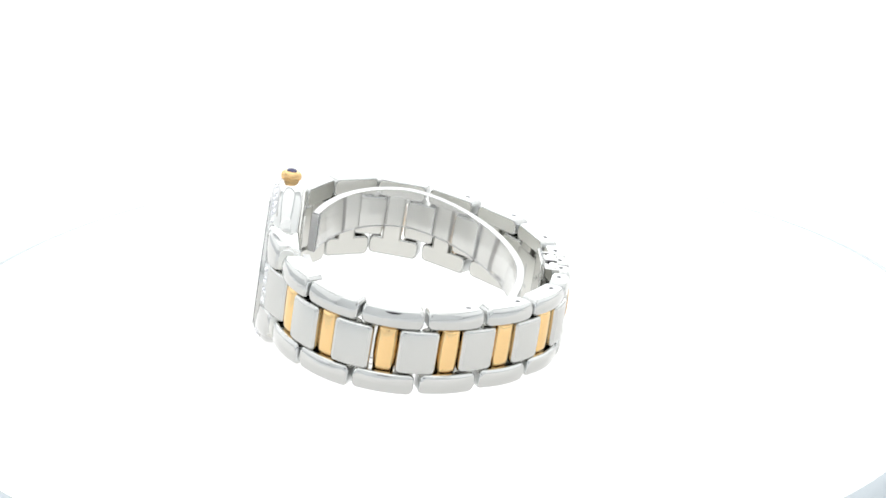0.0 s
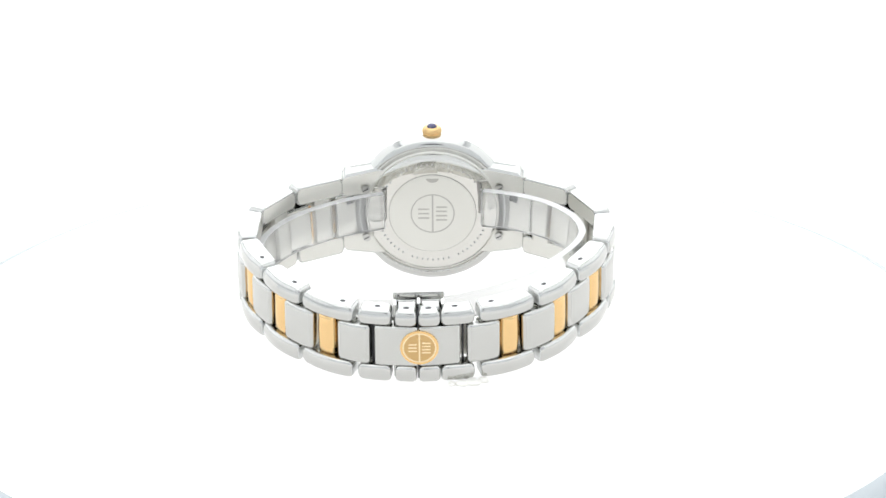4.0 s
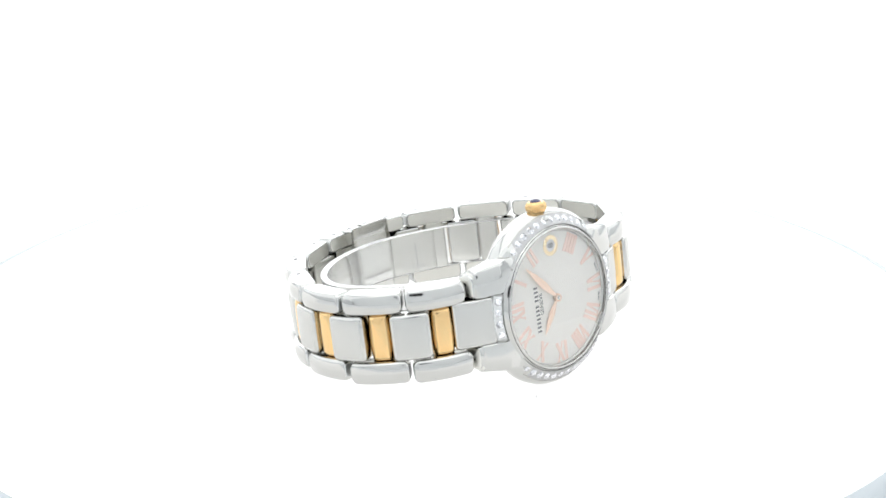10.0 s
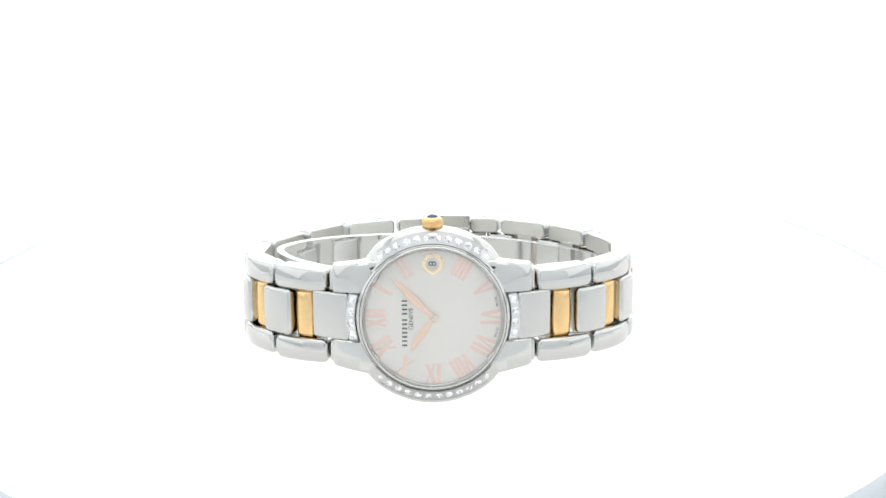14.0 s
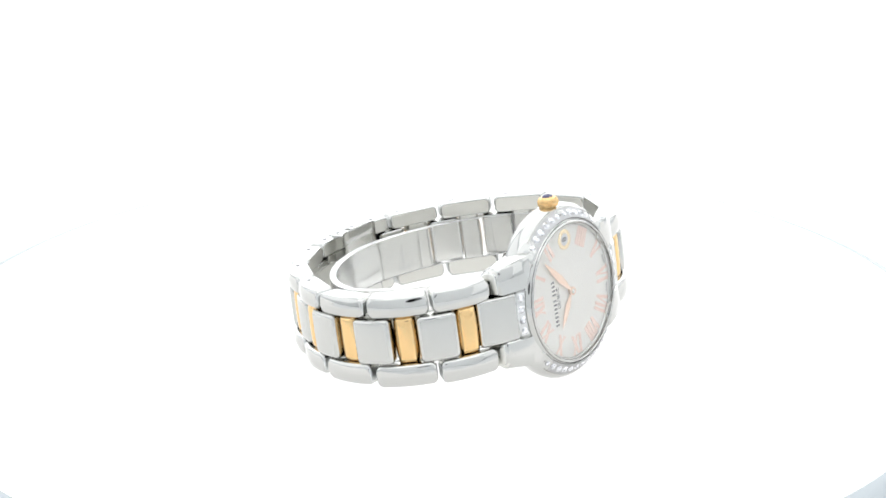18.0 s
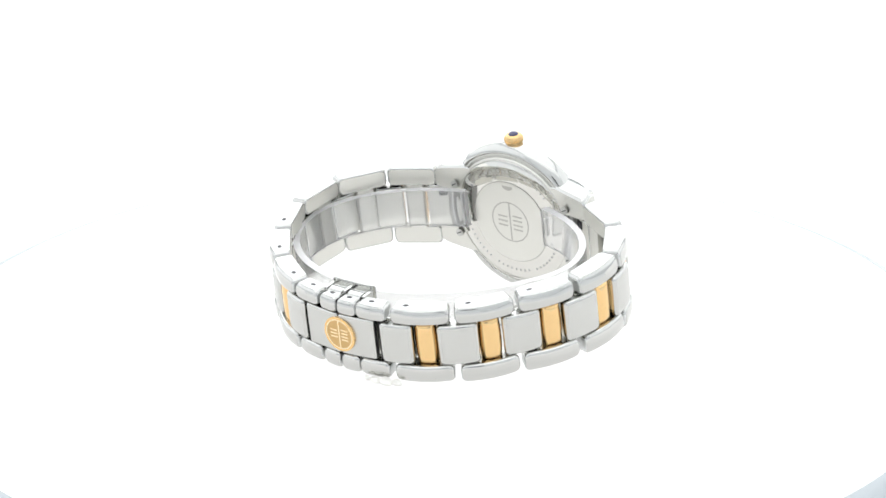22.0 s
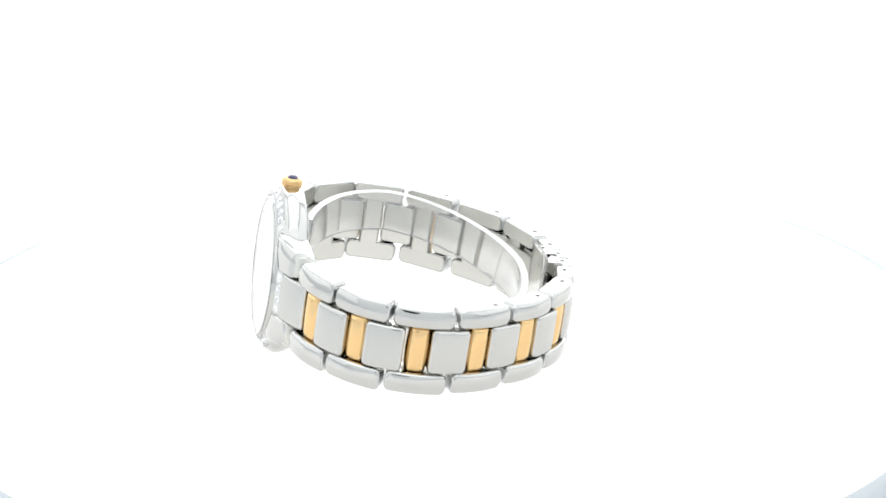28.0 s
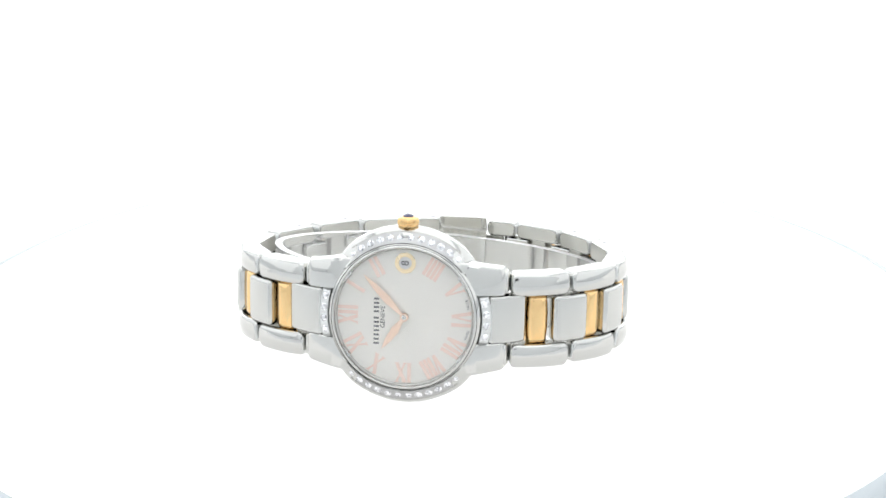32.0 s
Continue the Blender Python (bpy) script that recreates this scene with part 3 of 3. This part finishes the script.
def bracelet_parts():
    long_link = mesh_of("outer_link", pillow(10.05, OUT_H, 2.9, 0.95, 0.5, 0.85, 0.2, back=0.3, taper=0.55, brow=0.22, heel=0.1), STEEL)
    short_link = mesh_of("short_link", pillow(5.65, OUT_H, 2.8, 0.95, 0.5, 0.2, 0.2, back=0.3, taper=0.25, brow=0.22, heel=0.1), STEEL)
    tiny_link = mesh_of("clasp_link", pillow(3.6, OUT_H, 2.6, 0.8, 0.45, 0.1, 0.2, back=0.25, taper=0.1, brow=0.22, heel=0.1), STEEL)
    gold = mesh_of("gold_link", pillow(3.9, MID_H + 0.45, 1.3, 0.45, 0.9, 0.6, 0.12, waist=0.13, back=0.1), GOLD, "angle")
    steel = mesh_of("centre_link", pillow(6.25, MID_H, 3.15, 0.7, 0.55, 0.42, 0.08, back=0.35, taper=0.6), SATIN, "angle")
    stub = mesh_of("centre_link", pillow(5.85, MID_H, 3.0, 0.7, 0.55, 0.36, 0.08, back=0.3, taper=0.5), SATIN, "angle")
    plate = mesh_of("link_back", block(3.4, 1.7, MID_H + 0.9, 0.0, 0.15, 2), INSIDE)
    hinge = mesh_of("hinge_pin", block(5.4, 0.5, 0.45, 0.0, 0.2, 3), INSIDE)
    for me in (long_link, short_link, tiny_link):
        finish(me, INSIDE, STEEL, TOP)
    for me in (steel, stub):
        finish(me, INSIDE, STEEL)
    finish(gold, GOLD, SHINE)
    n = 16
    ring = [(0.54 * math.cos(2 * math.pi * i / n), 0.38 * math.sin(2 * math.pi * i / n)) for i in range(n)]
    pin = mesh_of("pin_hole", loft([[(x, y, 0) for x, y in ring], [(x, y, -0.4) for x, y in ring]]), DARK, "flat")
    for side in (1, -1):
        j = CHAIN[side]
        for i in range(8):
            me = long_link if i < 6 else short_link if i == 6 else tiny_link
            m = along(j[i], j[i + 1])
            for up in (1, -1):
                flip = Matrix.Identity(4) if up > 0 else Matrix.Rotation(math.pi, 4, "Y")
                k, rise = (OUT_AT[i] if up > 0 else OUT_AT[i] + LOW_AT[i]) / OUT_H, MID_AT[i] / 2 + 0.03
                rise += k * OUT_H / 2
                ob = link("outer_link" if i < 7 else "clasp_link", me, watch, m @ Matrix.Translation((0, 0 if up > 0 else 0.28, up * rise)) @ flip @ tall(k), "polished steel outer link")
                if up > 0 and i >= 3:
                    off = {3: 2.4, 4: 2.35, 5: 2.35, 6: 0.3, 7: 0.0}[i] * (1 if side > 0 else -1)
                    link("pin_hole", pin, ob, Matrix.Translation((off, -1.1 if i < 6 else -1.5, OUT_H / 2 + 0.004)))
            if i < 6:
                k = MID_AT[i] / MID_H
                toward = (Vector(j[i]) - Vector(j[i + 1])).normalized() * (0.35 if side > 0 else 0.6)
                m = along(Vector(j[i]) + toward, Vector(j[i + 1]) + toward)
                link("gold_link", gold, watch, m @ Matrix.Translation((0, -0.18, 0)) @ tall(k), "polished yellow gold bar link")
                link("link_back", plate, watch, m @ Matrix.Translation((0, -1.13, 0)) @ tall(k), "plain steel back of a gold link")
                link("hinge_pin", hinge, watch, m @ Matrix.Translation((0, -1.3, MID_AT[i] / 2 - 0.5)))
        for i in range(1, 7):
            a, b, c = Vector(j[i - 1]), Vector(j[i]), Vector(j[i + 1])
            d = (b - a).normalized() + (c - b).normalized()
            n = Vector((d.y, -d.x)).normalized()
            shift = d.normalized() * ((-0.35 if side > 0 else -1.4) if i == 6 else 0.0 if i == 1 and side > 0 else -0.6)
            before, after = (b - a).length, (c - b).length
            wide = 1.0 if i == 6 else min(max((before + after) / 2 - 3.8, 5.9), 7.2) / 6.25
            mid = b + shift + (d.normalized() * (after - before) / 4 if i < 6 else Vector((0, 0)))
            link("centre_link", steel if i < 6 else stub, watch, along(mid - d, mid + d) @ Matrix.Diagonal((wide, 1, MID_AT[i] / MID_H, 1)), "satin steel centre link")
        # fixed end piece behind the stones
        e = Vector((side * 13.45, -26.85))
        d = Vector((18.8, -23.5) if side > 0 else (-19.25, -23.2)) - e
        stem = part("end_link", pillow(d.length, 7.75, 3.2, 0.45, 0.4, 0.3, 0.08), SATIN, watch, "satin steel end link", along(e, e + d, HUB - 0.05))
        finish(stem.data, INSIDE, STEEL)
        part("spring_bar_hole", slab(-0.8, 0.8, -0.2, 0.3, -0.7, 0.7), DARK, watch, "dark square recess behind the lug", along(e, e + d, HUB - 0.05) @ Matrix.Translation((0.2, -3.15, 2.6)), shade="flat")


def clasp_parts():
    split = Vector((2.45, 23.2))
    mark_at = along(Vector((2.9, 23.25)), Vector((1.7, 23.25)))
    for side, far in ((1, Vector((9.6, 22.55))), (-1, Vector((-4.35, 22.35)))):
        near = split + Vector((0.07 * side, 0))
        d = far - near
        cover = part("clasp_cover", pillow(d.length, 7.35, 2.2, 0.35, 0.3, 0.12, 0.06), SATIN, watch, "satin steel clasp cover half", along(near, far))
        finish(cover.data, INSIDE, STEEL)
        # folding blade inside the ring
        blade = []
        for i in range(13):
            u = i / 12
            a = radians(90 - side * (11 + 21 * u))
            x, y = 26.5 * math.cos(a) + 1.0, 20.6 * math.sin(a) - 1.6
            blade.append([(x, y, HUB - 3.5), (x, y, HUB + 3.5), (x * 1.02, y + 0.6 * math.sin(a), HUB + 3.5), (x * 1.02, y + 0.6 * math.sin(a), HUB - 3.5)])
        blade_ob = part("folding_blade", round_edges(loft(blade), 0.12, 2, 40), INSIDE, watch, "curved steel folding blade", BASE)
        (x, y, _), (x2, y2, _) = blade[7][0], blade[8][0]
        turn = Matrix.Translation((x, y - 0.02, HUB - 0.9)) @ Matrix.Rotation(math.atan2(y2 - y, x2 - x), 4, "Z")
        part("slot_foot", round_edges(slab(-1.5, 1.5, -0.03, 0.03, -1.6, -1.0), 0.02, 1), SATIN, blade_ob, "", turn)
        part("slot_stem", slab(-0.2, 0.2, -0.03, 0.03, -1.0, 2.6), SATIN, blade_ob, "", turn, shade="flat")
    # open bracket behind the cover
    bracket_at = along(Vector((6.1, 23.0)), Vector((-1.5, 22.8)))
    bracket = part("clasp_bracket", block(8.3, 0.6, 14.3, 0.25, 0.3, 3), LINING, watch, "polished steel clasp bracket", bracket_at @ Matrix.Translation((0, -4.6, 0.05)))
    for x in (-3.85, 3.85):
        part("bracket_cheek", round_edges(slab(-0.3, 0.3, -0.05, 2.5, -7.0, 6.7), 0.12, 2), STEEL, bracket, "", Matrix.Translation((x, 0.1, 0)))
    part("bracket_bar", round_edges(slab(-3.6, 3.6, 0.1, 0.9, 5.4, 6.5), 0.15, 2), STEEL, bracket)
    # near-black floor stands in for the shade inside the bracket
    part("bracket_shade", slab(-3.5, 3.5, 0.05, 2.6, 4.7, 4.9), DARK, bracket, "dark slab standing for shade inside the bracket", shade="flat")
    part("bracket_divider", round_edges(slab(-0.3, 0.3, 0.1, 2.6, 4.5, 6.9), 0.15, 2), STEEL, bracket)
    for x in (-1.95, 1.95):
        hook = []
        for k in range(13):
            a = radians(-20 + 220 * k / 12)
            hook.append([(dx, 1.75 + r * math.cos(a), 5.75 + 0.75 * r * math.sin(a)) for dx, r in ((-1.35, 0.9), (1.35, 0.9), (1.35, 1.25), (-1.35, 1.25))])
        part("bracket_hook", round_edges(loft(hook), 0.1, 2, 50), STEEL, bracket, "rounded polished hook", Matrix.Translation((x, 0, 0)), shade="angle")
    plug = block(6.9, 1.7, 12.6, 0, 0.25, 3)
    part("clasp_catch", plug, LINING, watch, "steel clasp catch", along(Vector((6.1, 20.0)), Vector((-1.5, 19.8))))
    mark = part("gold_mark", disc(3.15, 0.95, 0.16, 56), GOLD, watch, "round gold emblem disc on the clasp", mark_at @ Matrix.Rotation(math.pi, 4, "Z") @ Matrix.Translation((0, -0.12, 0)))
    part("mark_field", turned([(0.02, -0.01), (2.68, -0.01), (2.68, 0.3), (0.02, 0.3)], 48), FIELD, mark, "matt gold field", shade="flat")
    emblem(mark, PALE, 2.73, -0.02, 1, 0.19)
    # a dark slab fills the parting to stand for its shade
    gap_at = along(split + Vector((0.6, 0)), split - Vector((0.6, 0)))
    part("split_shade", slab(-0.12, 0.12, -2.3, -0.3, -6.0, 6.15), DARK, watch, "dark slab standing for shade in the clasp's parting", gap_at, shade="flat")
    # dark slabs stand in for the shade in the gaps beside the covers
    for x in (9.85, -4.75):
        part("gap_shade", round_edges(slab(-0.2, 0.2, -1.7, -0.95, -3.65, 3.65), 0.1, 2), DARK, watch, "dark slab standing for shade in the gap beside the clasp", along(Vector((x + 0.3, 22.35)), Vector((x - 0.3, 22.35))))


case_parts()
dial_parts()
crown_parts()
back_parts()
lug_parts()
bracelet_parts()
clasp_parts()


# ---- clear cuff inside the bracelet ----
def make_cuff():
    cuff = new("display_cuff")
    s = []
    for i in range(97):
        a = radians(-76 + 322.4 * i / 96)
        c, n = math.cos(a), math.sin(a)
        power = 2 / 1.65 if c < 0 < n else 1.0
        x, y = math.copysign(abs(c) ** power, c), math.copysign(abs(n) ** power, n)
        ring = []
        for k, top in ((0, 0), (0, 1), (1, 1), (1, 0)):
            px = 2.1 + (27.1 + 1.2 * k) * x
            ring.append((px, -4.0 + ((18.5 if n > 0 else 17.2) + 1.2 * k) * y, 0.75 - 0.055 * px - (0 if top else 7.0)))
        s.append(ring)
    band = part("band", round_edges(loft(s), 0.2, 2, 40), ACRYLIC, cuff, "", BASE)
    band.visible_shadow = False
    # thin frosted strips stand in for the gleam along the edges
    for top in (1, -1):
        edge = []
        for ring in s:
            (x0, y0, _), (x1, y1, _) = ring[0], ring[2]
            z0, z1 = (ring[1][2], ring[2][2]) if top > 0 else (ring[0][2], ring[3][2])
            edge.append([(x0, y0, z0 + top * 0.02), (x1, y1, z1 + top * 0.02), (x1, y1, z1 + top * 0.09), (x0, y0, z0 + top * 0.09)])
        ob = part("top_edge" if top > 0 else "bottom_edge", round_edges(loft(edge), 0.06, 2, 40), FROST, cuff, "frosted strip standing for the edge's gleam", BASE)
        ob.visible_shadow = False
    for ring, step in ((s[0], -1), (s[-1], 1)):
        (x0, y0, z0), (x1, y1, z1) = ring[0], ring[2]
        d = Vector((y1 - y0, -(x1 - x0), 0)).normalized() * 0.2
        if d.x * x0 > 0:
            d = -d
        box = [[(x0, y0, z0 + 0.2), (x1, y1, z0 + 0.2), (x1, y1, z1 - 0.2), (x0, y0, z1 - 0.2)]]
        box.append([(x + d.x, y + d.y, z) for x, y, z in box[0]])
        ob = part("end_edge", loft(box), FROST, cuff, "frosted strip standing for the edge's gleam", BASE, shade="flat")
        ob.visible_shadow = False
    return tagged(cuff, "clear acrylic open cuff holding the bracelet in shape", "display cuff")


cuff = make_cuff()


def make_putty():
    putty = new("putty_lump")
    for x, y, r, h in ((-6.3, 21.3, 1.3, 1.0), (-4.6, 21.7, 1.0, 0.9), (-8.0, 20.6, 0.9, 0.9), (-2.9, 21.9, 0.6, 0.7)):
        rings = []
        for k, z in ((1.0, 0.0), (1.05, 0.35), (0.85, 0.75), (0.55, 1.0)):
            rings.append([(x + k * r * math.cos(a) * (1 + 0.12 * math.sin(3 * a + x)), y + 0.7 * k * r * math.sin(a) * (1 + 0.1 * math.sin(2 * a + y)), z * h) for a in [2 * math.pi * i / 20 for i in range(20)]])
        part("lump", loft(rings), PUTTY, putty)
    return tagged(putty, "pale translucent putty lump under the clasp", "putty")


putty = make_putty()


def motions():
    rows = [(t, pose(0, 0, 0, 0, 0, a + START)) for t, a in TURNS]
    for thing in (watch, cuff, putty, turntable):
        walk(thing, rows)


motions()
